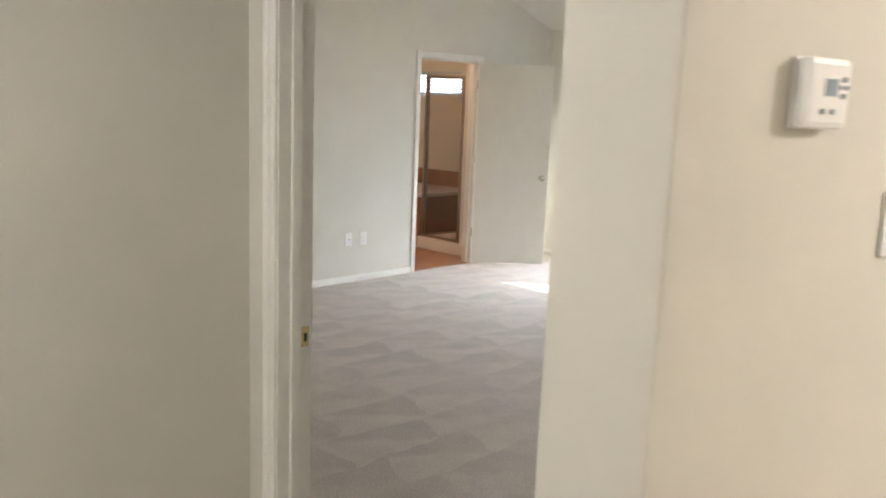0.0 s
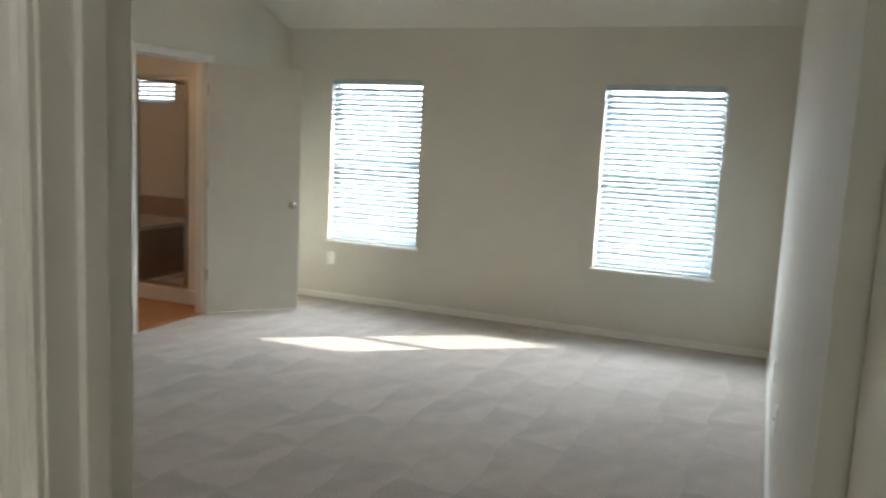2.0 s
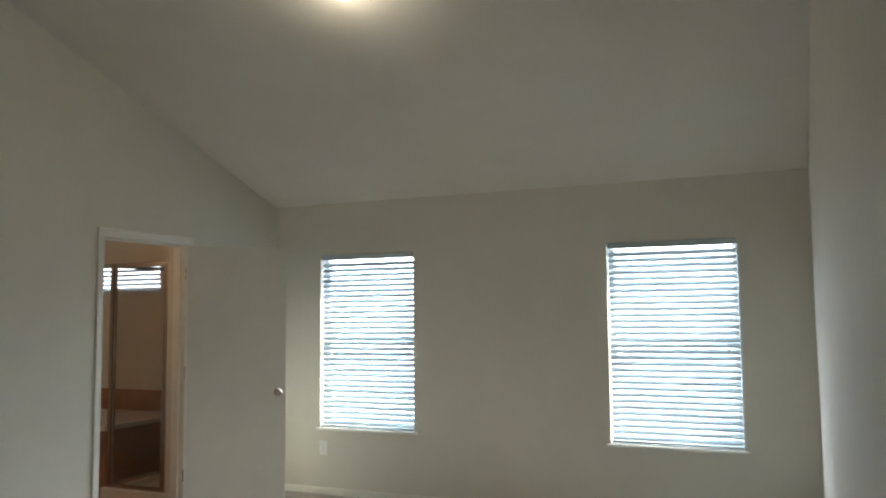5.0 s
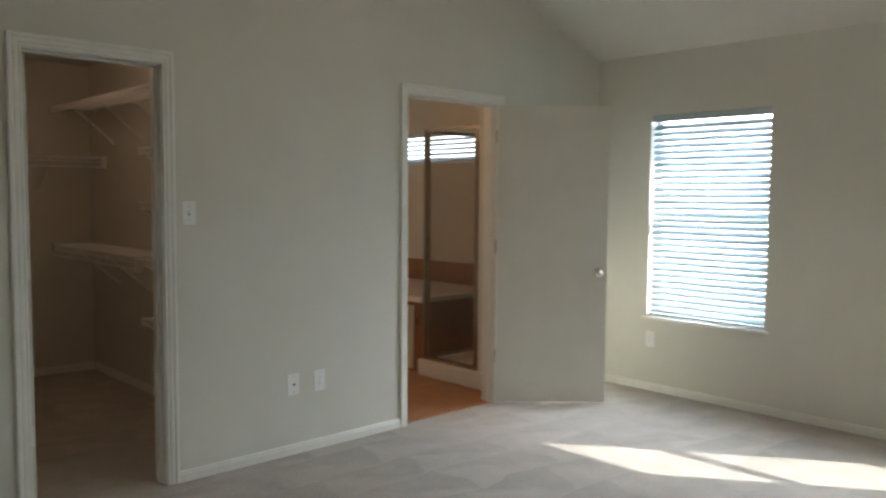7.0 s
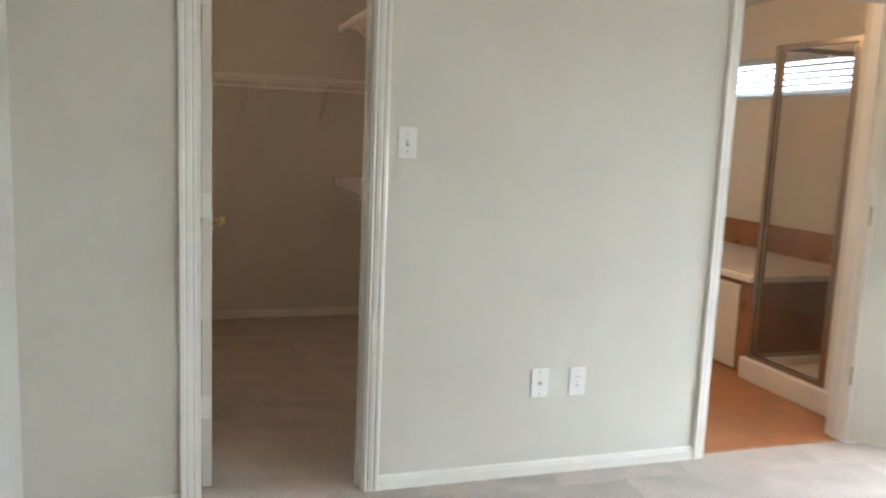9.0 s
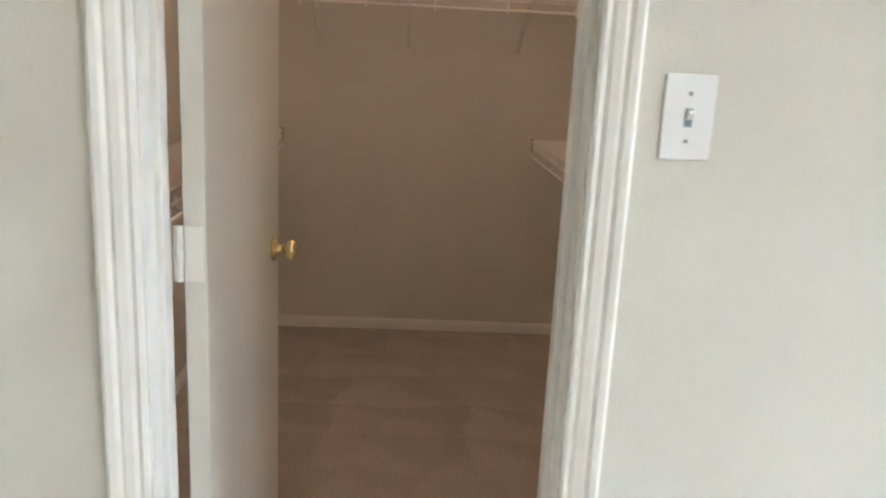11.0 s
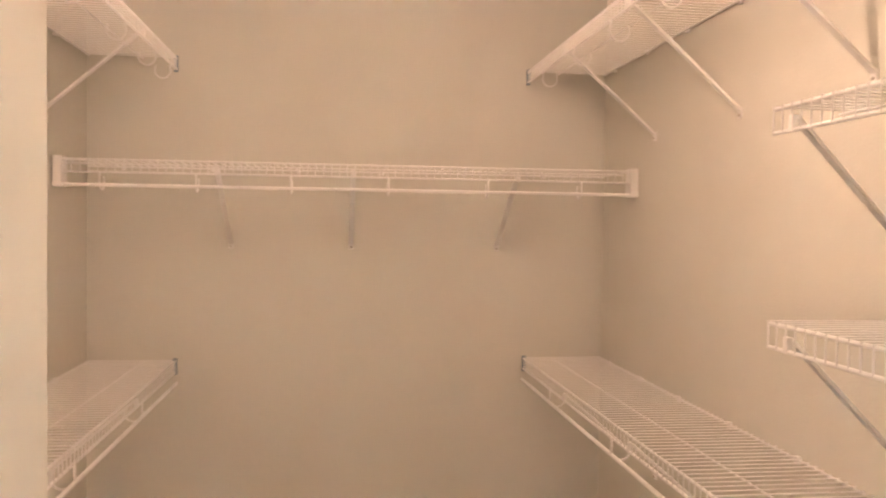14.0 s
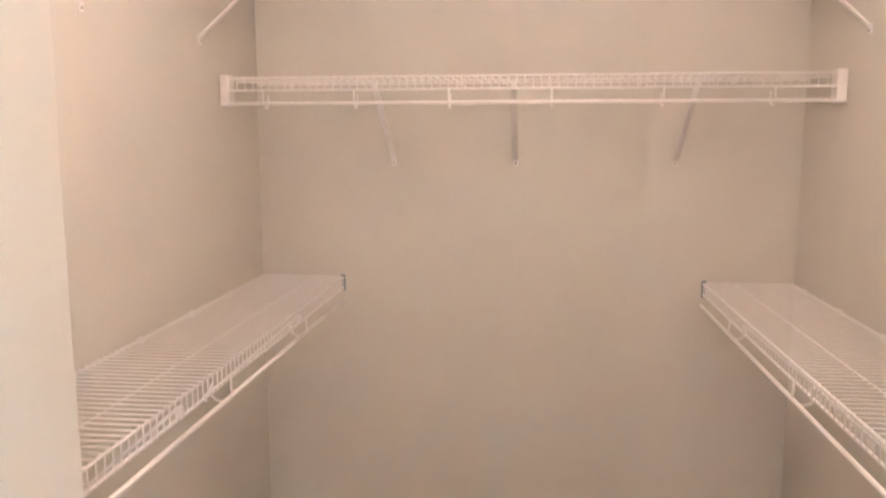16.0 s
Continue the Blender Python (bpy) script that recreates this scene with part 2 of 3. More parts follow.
def wall(name, x, y, z, holes=(), label="beige painted drywall wall with light texture"):
    """A wall of boxes around its holes. holes: (from, to, bottom, top) along its length."""
    along_x = (x[1] - x[0]) > (y[1] - y[0])
    span = x if along_x else y
    us = sorted({span[0], span[1], *[h[0] for h in holes], *[h[1] for h in holes]})
    zs = sorted({z[0], z[1], *[h[2] for h in holes], *[h[3] for h in holes]})
    bm = bmesh.new()
    cells = {}
    for i, (u0, u1) in enumerate(zip(us, us[1:])):
        for k, (z0, z1) in enumerate(zip(zs, zs[1:])):
            um, zm = (u0 + u1) / 2, (z0 + z1) / 2
            if not any(h[0] < um < h[1] and h[2] < zm < h[3] for h in holes):
                cells[i, k] = (u0, u1, z0, z1)
    near, far = (y if along_x else x)

    def at(u, w, h):
        return bm.verts.new((u, w, h) if along_x else (w, u, h))

    for (i, k), (u0, u1, z0, z1) in cells.items():
        for w in (near, far):
            bm.faces.new([at(u0, w, z0), at(u1, w, z0), at(u1, w, z1), at(u0, w, z1)])
        for (di, dk), ends in (((-1, 0), ((u0, z0), (u0, z1))), ((1, 0), ((u1, z0), (u1, z1))), ((0, -1), ((u0, z0), (u1, z0))), ((0, 1), ((u0, z1), (u1, z1)))):
            if (i + di, k + dk) not in cells:
                (ua, za), (ub, zb) = ends
                bm.faces.new([at(ua, near, za), at(ub, near, zb), at(ub, far, zb), at(ua, far, za)])
    bmesh.ops.remove_doubles(bm, verts=bm.verts[:], dist=1e-5)
    return structure(name, bm, PAINT, label, "wall")


# ---- structure ----
NY, EX, SY = 2.017, 4.34, -2.635
ENTRY_Y, ENTRY_X0, ENTRY_X1 = -3.68, 3.522, 4.572
HEAD = 2.044
BATH_Y = (0.0805, 0.866)
CLO_Y = (-2.068, -1.468)
wall("wall_west", (-0.12, 0), (SY, NY), (0, 3.7), [(BATH_Y[0] - 0.02, BATH_Y[1] + 0.02, 0, HEAD + 0.02), (CLO_Y[0] - 0.018, CLO_Y[1] + 0.018, 0, HEAD + 0.02)], "cool-lit beige textured drywall with two door openings")
W1, W2, WB = (0.468, 1.358), (2.950, 3.866), (-2.84, -1.33)
WIN_Z, WB_Z = (0.551, 2.024), (1.735, 2.035)
wall("wall_north", (-3.06, EX + 0.12), (NY, NY + 0.14), (-0.3, 3.0), [(*W1, *WIN_Z), (*W2, *WIN_Z), (*WB, *WB_Z)], "beige drywall wall with two blind-covered windows")
wall("wall_east", (EX, EX + 0.12), (-2.62, NY), (0, 3.7))
wall("wall_alcove_1", (EX, 4.78), (-2.74, -2.62), (0, 3.7))
wall("wall_alcove_2", (4.66, 4.773), (ENTRY_Y, -2.74), (0, 3.7))
wall("wall_entry", (0.88, 4.773), (ENTRY_Y - 0.12, ENTRY_Y), (0, 3.7), [(ENTRY_X0 - 0.02, ENTRY_X1 + 0.02, 0, HEAD + 0.02)], "beige drywall wall around the bedroom entry door")
wall("wall_south", (-3.06, 1.0), (SY - 0.12, SY), (0, 3.7))
wall("wall_alcove_3", (0.88, 1.0), (ENTRY_Y, SY - 0.12), (0, 3.7))
wall("wall_closet_north", (-2.94, -0.12), (-0.775, -0.655), (0, 2.6), label="closet side wall in warm lit beige paint")
wall("wall_closet_back", (-3.06, -2.94), (SY, NY), (0, 2.6), label="closet back wall in warm lit beige paint")
wall("wall_hall_stub", (4.773, 4.971), (-4.116, ENTRY_Y), (0, 2.6), label="short wall end beside the bedroom door")
HALL_A, HALL_WAY, HALL_OUT = Vector((4.973, -4.114)), Vector((0.2419, 0.9703)), Vector((0.9703, -0.2419))
bm = bmesh.new()
corners = [HALL_A, HALL_A + HALL_WAY * 3.1, HALL_A + HALL_WAY * 3.1 - HALL_OUT * 0.12, HALL_A - HALL_OUT * 0.12]
prism(bm, [(c.x, c.y, 0) for c in corners], [(c.x, c.y, 2.6) for c in corners])
structure("wall_hall_thermostat", bm, PAINT, "warm beige hall wall that carries the thermostat", "wall")
wall("wall_hall_1", (4.76, 8.0), (-1.12, -1.0), (0, 2.6))
wall("wall_hall_2", (8.0, 8.12), (-6.6, -1.0), (0, 2.6))
wall("wall_hall_3", (0.88, 8.0), (-6.6, -6.48), (0, 2.6))
wall("wall_hall_4", (3.24, 3.36), (-6.48, ENTRY_Y - 0.12), (0, 2.6))

bm = bmesh.new()
CEIL_LINE = [(NY + 0.14, 2.420), (NY, 2.468), (-1.0, 3.494), (ENTRY_Y - 0.05, 3.494)]
prism(bm, [(-0.12, yy, zz) for yy, zz in CEIL_LINE] + [(-0.12, yy, zz + 0.1) for yy, zz in CEIL_LINE[::-1]],
      [(4.773, yy, zz) for yy, zz in CEIL_LINE] + [(4.773, yy, zz + 0.1) for yy, zz in CEIL_LINE[::-1]])
structure("ceiling", bm, CEIL, "vaulted ceiling of textured off-white paint", "ceiling")
for x0, x1, y0, y1 in ((-3.06, -0.12, SY, NY), (0.88, 8.0, -6.6, ENTRY_Y - 0.12), (4.76, 8.0, ENTRY_Y - 0.12, -1.0)):
    bm = bmesh.new()
    box(bm, (x0, y0, 2.44), (x1, y1, 2.54))
    structure("ceiling", bm, CEIL, "flat ceiling of textured off-white paint", "ceiling")
bm = bmesh.new()
box(bm, (-3.06, -6.6, -0.12), (8.12, NY + 0.0, 0))
structure("floor", bm, CARPET, "light beige cut-pile carpet with vacuum strokes", "floor")
bm = bmesh.new()
box(bm, (-2.94, -0.655, -0.1), (-0.03, NY, 0.004))
structure("floor_bath", bm, BATHFLOOR, "orange-brown wood-tone vinyl bathroom floor", "floor")
bm = bmesh.new()
box(bm, (-400, -400, -0.5), (400, 400, -0.3))
structure("ground", bm, GRASS, "flat lawn around the house", "ground")
# unseen overhang, added to cut off sun on the upper windows
bm = bmesh.new()
box(bm, (-3.5, NY + 0.14, 2.30), (4.9, NY + 0.66, 2.42))
structure("sun_trim_overhang", bm, VINYL, "unseen white overhang added to trim the sun patch", "eave")
# unseen house-shaped block, added to hold back low light outside the windows
bm = bmesh.new()
prism(bm, [(-12, 7.6, -0.3), (-12, 7.6, 5.4), (-12, 11, 7.4), (-12, 15, 5.4), (-12, 15, -0.3)],
      [(24, 7.6, -0.3), (24, 7.6, 5.4), (24, 11, 7.4), (24, 15, 5.4), (24, 15, -0.3)])
structure("backdrop_light_block", bm, BLOCK_TAN, "unseen tan house-shaped block added to hold back low light", "house")

BASE = [(0, 0), (0.013, 0), (0.013, 0.038), (0.010, 0.042), (0.010, 0.049), (0.004, 0.057), (0, 0.057)]


def baseboard(p, q, out):
    """A run of moulded skirting from p to q (x, y); out is the direction away from the wall."""
    bm = bmesh.new()
    prism(bm, [(p[0] + out[0] * w, p[1] + out[1] * w, h) for w, h in BASE], [(q[0] + out[0] * w, q[1] + out[1] * w, h) for w, h in BASE])
    structure("baseboard", bm, TRIM, "white moulded baseboard along the wall", "baseboard")


CASE = 0.063
baseboard((0, SY), (0, CLO_Y[0] - CASE), (1, 0))
baseboard((0, CLO_Y[1] + CASE), (0, BATH_Y[0] - CASE), (1, 0))
baseboard((0, BATH_Y[1] + CASE), (0, NY), (1, 0))
baseboard((0.013, NY), (EX - 0.013, NY), (0, -1))
baseboard((EX, NY), (EX, -2.62), (-1, 0))
baseboard((0.013, SY), (1.0, SY), (0, 1))
baseboard((1.0, ENTRY_Y), (ENTRY_X0 - CASE, ENTRY_Y), (0, 1))
baseboard((3.36, -6.48), (3.36, ENTRY_Y - 0.133), (1, 0))
baseboard((3.36, ENTRY_Y - 0.12), (ENTRY_X0 - CASE, ENTRY_Y - 0.12), (0, -1))
baseboard((-2.94, SY + 0.013), (-2.94, -0.788), (1, 0))
baseboard((-2.927, -0.775), (-0.12, -0.775), (0, -1))
baseboard((-2.927, SY), (-0.12, SY), (0, 1))
baseboard(HALL_A, HALL_A + HALL_WAY * 3.08, HALL_OUT)

PROFILE = [(0, 0), (0, 0.009), (0.005, 0.012), (0.012, 0.0095), (0.018, 0.0135), (0.030, 0.015), (0.036, 0.013), (0.042, 0.018), (0.052, 0.019), (0.0575, 0.016), (0.0575, 0)]


def casing(name, u0, u1, top, at, label="white moulded door casing"):
    """Mitred casing round a door. at(u, v, w) gives the place along the wall, up it and out of it."""
    frame_ob = tagged(new(name), label, "door casing", kind="structure")
    for side, u in ((-1, u0), (1, u1)):
        bm = bmesh.new()
        prism(bm, [at(u + side * (0.005 + p), 0, w) for p, w in PROFILE], [at(u + side * (0.005 + p), top + 0.005 + p, w) for p, w in PROFILE])
        part("side_casing", bm, TRIM, frame_ob)
    bm = bmesh.new()
    prism(bm, [at(u0 - 0.005 - p, top + 0.005 + p, w) for p, w in PROFILE], [at(u1 + 0.005 + p, top + 0.005 + p, w) for p, w in PROFILE])
    part("head_casing", bm, TRIM, frame_ob)
    return frame_ob


def jamb(frame_ob, u0, u1, top, at, depth, stop_w):
    """Jamb boards lining the opening, with the stop strips. w runs from 0 (face) to -depth."""
    for a, b in (((u0 - 0.02, 0, 0), (u0, top, -depth)), ((u1, 0, 0), (u1 + 0.02, top, -depth)), ((u0 - 0.02, top, 0), (u1 + 0.02, top + 0.02, -depth))):
        bm = bmesh.new()
        box(bm, at(*a), at(*b), 0.001)
        part("jamb_board", bm, TRIM, frame_ob)
    for a, b in (((u0, 0, stop_w), (u0 + 0.011, top, stop_w - 0.035)), ((u1 - 0.011, 0, stop_w), (u1, top, stop_w - 0.035)), ((u0 + 0.011, top - 0.011, stop_w), (u1 - 0.011, top, stop_w - 0.035))):
        bm = bmesh.new()
        box(bm, at(*a), at(*b), 0.002)
        part("door_stop", bm, TRIM, frame_ob)


def west_at(u, v, w):
    return (w, u, v)


def closet_at(u, v, w):
    return (-0.12 - w, u, v)


def entry_at(u, v, w):
    return (u, ENTRY_Y - 0.12 - w, v)


def entry_room_at(u, v, w):
    return (u, ENTRY_Y + w, v)


f = casing("door_frame_1", *BATH_Y, HEAD, west_at)
jamb(f, *BATH_Y, HEAD, west_at, 0.12, -0.042)
f = casing("door_frame_2", *CLO_Y, HEAD, west_at)
jamb(f, *CLO_Y, HEAD, west_at, 0.12, -0.045)
casing("door_frame_3", *CLO_Y, HEAD, closet_at)
f = casing("door_frame_4", ENTRY_X0, ENTRY_X1, HEAD, entry_at)
jamb(f, ENTRY_X0, ENTRY_X1, HEAD, entry_at, 0.12, -0.043)
bm = bmesh.new()
box(bm, (ENTRY_X0 + 0.0, ENTRY_Y - 0.036, 0.805), (ENTRY_X0 + 0.0025, ENTRY_Y - 0.006, 0.873), 0.0008)
strike = part("strike_plate", bm, BRASS, f, "worn brass strike plate")
bm = bmesh.new()
box(bm, (ENTRY_X0 + 0.0024, ENTRY_Y - 0.026, 0.824), (ENTRY_X0 + 0.0034, ENTRY_Y - 0.014, 0.851))
part("latch_hole", bm, SLOT, strike)
casing("door_frame_5", ENTRY_X0, ENTRY_X1, HEAD, entry_room_at)

KNOB = [(0.031, 0), (0.031, 0.004), (0.026, 0.009), (0.013, 0.012), (0.011, 0.026), (0.014, 0.032), (0.024, 0.038), (0.0285, 0.048), (0.027, 0.057), (0.019, 0.064), (0.006, 0.066)]


def door_leaf(name, width, label, metal, paint, m, knob_side=1, rise=0.015, knob_z=0.913, knob_size=1.0, bridge=0.0):
    """A flush leaf: hinge edge on the local z axis, running along +x, 35 mm thick towards +y."""
    leaf = tagged(new(name), label, "door")
    leaf.matrix_world = m
    bm = bmesh.new()
    box(bm, (0.003, 0, rise), (width, 0.035, 2.041), 0.002)
    slab = part("slab", bm, paint, leaf)
    for face, turn in ((0.035, -90), (0.0, 90)):
        bm = bmesh.new()
        lathe(bm, [(a * knob_size, h * knob_size) for a, h in KNOB], pose(width - 0.065, face, knob_z, turn, 0, 0))
        part("knob", bm, metal, leaf, "round metal door knob")
    bm = bmesh.new()
    box(bm, (width - 0.001, 0.006, knob_z - 0.028), (width + 0.0012, 0.029, knob_z + 0.028), 0.0005)
    part("latch_plate", bm, metal, leaf)
    for z in (0.33, 1.085, 1.83):
        bm = bmesh.new()
        for k in range(5):
            tube(bm, (0, knob_side * 0.006 + (0.035 if knob_side > 0 else 0), z - 0.044 + k * 0.018), (0, knob_side * 0.006 + (0.035 if knob_side > 0 else 0), z - 0.0275 + k * 0.018), 0.0065, 10)
        box(bm, (-0.001, 0.003, z - 0.044), (0.0035, 0.032, z + 0.044))
        if bridge:
            box(bm, (-0.004, 0.036, z - 0.044), (-0.001, 0.035 + bridge, z + 0.044), 0.0005)
        part("hinge", bm, metal if metal is not BRASS else TRIM, leaf, "butt hinge")
    return leaf


BATH_TURN = math.degrees(math.atan2(1.4275 - BATH_Y[1], 0.514))
door_leaf("door_1", 0.765, "flat off-white bathroom door standing open into the bedroom", NICKEL, DOOR,
          pose(0.002, BATH_Y[1], 0, 0, 0, BATH_TURN), -1)
door_leaf("door_2", 0.588, "flat off-white closet door open inward with brass knob", BRASS, DOOR,
          pose(-0.130, -2.053, 0, 0, 0, 178.2) @ pose(0, -0.035, 0), 1, knob_z=0.97, knob_size=0.85, bridge=0.014)
ENTRY_TURN = 101.1
door_leaf("door_3", 0.905, "glossy off-white entry door standing open with brass knob", BRASS, GLOSS,
          pose(ENTRY_X1 - 0.002, ENTRY_Y + 0.004, 0, 0, 0, ENTRY_TURN) @ pose(0, -0.035, 0), -1, knob_z=0.864)


# ---- windows and blinds ----
def window(name, x, z, double=True):
    y = NY + 0.085
    win = tagged(new(name), "white vinyl window set into the wall", "window", kind="structure")
    bm = bmesh.new()
    w = 0.04
    for a, b in (((x[0], y, z[0]), (x[0] + w, y + 0.05, z[1])), ((x[1] - w, y, z[0]), (x[1], y + 0.05, z[1])),
                 ((x[0] + w, y, z[0]), (x[1] - w, y + 0.05, z[0] + w)), ((x[0] + w, y, z[1] - w), (x[1] - w, y + 0.05, z[1]))):
        box(bm, a, b, 0.002)
    part("window_frame", bm, VINYL, win)
    mid = (z[0] + z[1]) / 2
    spans = [(z[0] + w, mid), (mid, z[1] - w)] if double else [(z[0] + w, z[1] - w)]
    if double:
        bm = bmesh.new()
        box(bm, (x[0] + w, y + 0.004, mid - 0.022), (x[1] - w, y + 0.046, mid + 0.022), 0.002)
        part("meeting_rail", bm, VINYL, win)
    for a, b in spans:
        bm = bmesh.new()
        box(bm, (x[0] + w, y + 0.022, a), (x[1] - w, y + 0.026, b))
        part("pane", bm, GLASS, win).visible_shadow = False
    return win


for name, span in (("window_1", W1), ("window_2", W2)):
    win = window(name, span, WIN_Z)
    bm = bmesh.new()
    box(bm, (span[0] - 0.028, NY - 0.028, 0.533), (span[1] + 0.028, NY, 0.553), 0.004)
    box(bm, (span[0] + 0.001, NY - 0.002, 0.536), (span[1] - 0.001, NY + 0.085, 0.5545))
    part("window_sill", bm, TRIM, win, "white wooden sill board")
window("window_3", WB, WB_Z, False)

slat_mesh = {}


def blind(x, z, y, pitch=0.0445, tilt=46.0, depth=0.050):
    ob = thing("window_blind", "white two-inch slat blind lowered with slats partly open", "blind", "window blinds")
    bm = bmesh.new()
    box(bm, (x[0] + 0.006, y - 0.028, z[1] - 0.045), (x[1] - 0.006, y + 0.022, z[1] - 0.002), 0.003)
    part("headrail", bm, SHADED_SLATS, ob)
    bm = bmesh.new()
    box(bm, (x[0] + 0.008, y - 0.025, z[0] + 0.006), (x[1] - 0.008, y + 0.025, z[0] + 0.022), 0.003)
    part("bottom_rail", bm, SHADED_SLATS, ob)
    bm = bmesh.new()
    c, s = math.cos(radians(tilt)), math.sin(radians(tilt))
    ring = []
    for k in range(5):
        t = -1 + k / 2
        ring.append((t * depth / 2, 0.003 * (1 - t * t)))
    ring = ring + [(a, b - 0.0028) for a, b in ring[::-1]]
    half = (x[1] - x[0]) / 2 - 0.008
    prism(bm, [(-half, a * c - b * s, a * s + b * c) for a, b in ring], [(half, a * c - b * s, a * s + b * c) for a, b in ring])
    me = mesh_of("slat", bm, SHADED_SLATS)
    count = int((z[1] - z[0] - 0.075) / pitch)
    for k in range(count):
        slat = new("slat", me)
        slat.parent = ob
        slat.location = ((x[0] + x[1]) / 2 + random.uniform(-0.001, 0.001), y, z[0] + 0.045 + k * pitch)
        slat.rotation_euler = (random.uniform(-0.006, 0.006), random.uniform(-0.0006, 0.0006), 0)
    if z[1] - z[0] > 1:
        for u in (x[0] + 0.16, x[1] - 0.16, (x[0] + x[1]) / 2):
            bm = bmesh.new()
            tube(bm, (u, y - 0.024, z[0] + 0.02), (u, y - 0.024, z[1] - 0.04), 0.0012, 5)
            tube(bm, (u, y + 0.024, z[0] + 0.02), (u, y + 0.024, z[1] - 0.04), 0.0012, 5)
            part("ladder_cord", bm, SHADED_SLATS, ob)
        bm = bmesh.new()
        u = x[1] - 0.075
        tube(bm, (u, y - 0.036, z[0] + 0.70), (u, y - 0.034, z[1] - 0.03), 0.0016, 6)
        tube(bm, (u, y - 0.036, z[0] + 0.66), (u, y - 0.036, z[0] + 0.70), 0.007, 8)
        part("pull_cord", bm, SHADED_SLATS, ob, "pull cord with small tassel")
    return ob


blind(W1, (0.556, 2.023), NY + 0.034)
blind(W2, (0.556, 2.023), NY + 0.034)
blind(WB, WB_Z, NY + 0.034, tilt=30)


# ---- small wall fittings ----
def plate(name, kind, place, label, category):
    """A wall plate: its back on the local xz plane, facing -y."""
    ob = thing(name, label, category, place=place)
    w, h = (0.0355, 0.058) if kind == "switch" else (0.0365, 0.059)
    bm = bmesh.new()
    box(bm, (-w, -0.006, -h), (w, 0, h), 0.0025)
    part("plate", bm, PLASTIC, ob)
    if kind == "switch":
        bm = bmesh.new()
        box(bm, (-0.0052, -0.0075, -0.0125), (0.0052, -0.005, 0.0125))
        part("toggle_slot", bm, LCD, ob)
        bm = bmesh.new()
        prism(bm, [(-0.0042, -0.006, -0.004), (0.0042, -0.006, -0.004), (0.0042, -0.006, 0.008), (-0.0042, -0.006, 0.008)],
              [(-0.0035, -0.019, 0.006), (0.0035, -0.019, 0.006), (0.0035, -0.018, 0.011), (-0.0035, -0.018, 0.011)])
        part("toggle", bm, PLASTIC, ob)
    elif kind == "outlet":
        for zc in (-0.0195, 0.0195):
            bm = bmesh.new()
            lathe(bm, [(0.0165, 0), (0.0165, 0.0018), (0.0155, 0.0024)], pose(0, -0.0055, zc, 90, 0, 0), 16)
            face = part("socket", bm, PLASTIC, ob)
            for dx, hh in ((-0.0065, 0.0045), (0.0065, 0.0035)):
                bm = bmesh.new()
                box(bm, (dx - 0.0011, -0.0084, zc - hh + 0.003), (dx + 0.0011, -0.0076, zc + hh + 0.003))
                part("slot", bm, SLOT, face)
    else:
        bm = bmesh.new()
        lathe(bm, [(0.0075, 0), (0.0075, 0.003), (0.0048, 0.004), (0.0048, 0.010)], pose(0, -0.0055, 0, 90, 0, 0), 12)
        part("coax_jack", bm, NICKEL, ob)
    for zs in ((-0.032, 0.032) if kind == "switch" else ((-0.045, 0.045) if kind == "coax" else (0.0,))):
        bm = bmesh.new()
        lathe(bm, [(0.0032, 0), (0.0026, 0.0012)], pose(0, -0.0058, zs, 90, 0, 0), 8)
        part("screw", bm, LCD, ob)
    return ob


ON_WEST, ON_EAST = 90, -90
plate("light_switch", "switch", pose(0, -1.333, 1.337, 0, 0, ON_WEST), "white toggle light switch plate beside the closet door", "light switch")
plate("cable_outlet", "coax", pose(0, -0.742, 0.390, 0, 0, ON_WEST), "white cable jack plate low on the wall", "wall plate")
plate("power_outlet", "outlet", pose(0, -0.572, 0.388, 0, 0, ON_WEST), "white duplex power outlet low on the wall", "outlet")
plate("power_outlet", "outlet", pose(0.500, NY, 0.384, 0, 0, 0), "white duplex power outlet under the window", "outlet")
plate("power_outlet", "outlet", pose(EX, 0.10, 0.40, 0, 0, ON_EAST), "white duplex power outlet on the side wall", "outlet")
plate("cable_outlet", "coax", pose(EX, -0.75, 0.40, 0, 0, ON_EAST), "white cable jack plate on the side wall", "wall plate")
plate("light_switch", "switch", pose(5.109, -3.570, 1.395, 0, 0, 76), "white light switch plate on the hall wall", "light switch")

stat = thing("thermostat", "white wall thermostat with small grey display and buttons", "thermostat", place=pose(5.043, -3.836, 1.609, 0, 0, 76))
bm = bmesh.new()
box(bm, (-0.053, -0.006, -0.054), (0.053, 0, 0.054), 0.003)
part("back_plate", bm, PLASTIC, stat)
bm = bmesh.new()
box(bm, (-0.052, -0.032, -0.053), (0.052, -0.006, 0.053), 0.010)
part("cover", bm, PLASTIC, stat)
bm = bmesh.new()
box(bm, (-0.012, -0.0332, -0.004), (0.018, -0.0315, 0.022), 0.0006)
part("display", bm, LCD, stat, "grey liquid crystal display")
for u, v, wu, wv in ((0.034, 0.022, 0.006, 0.004), (0.028, 0.010, 0.0035, 0.0035), (0.041, 0.010, 0.0035, 0.0035), (0.034, -0.003, 0.006, 0.004), (-0.014, -0.027, 0.005, 0.004), (0.010, -0.027, 0.005, 0.004)):
    bm = bmesh.new()
    box(bm, (u - wu, -0.0342, v - wv), (u + wu, -0.031, v + wv), 0.0012)
    part("button", bm, LCD, stat)

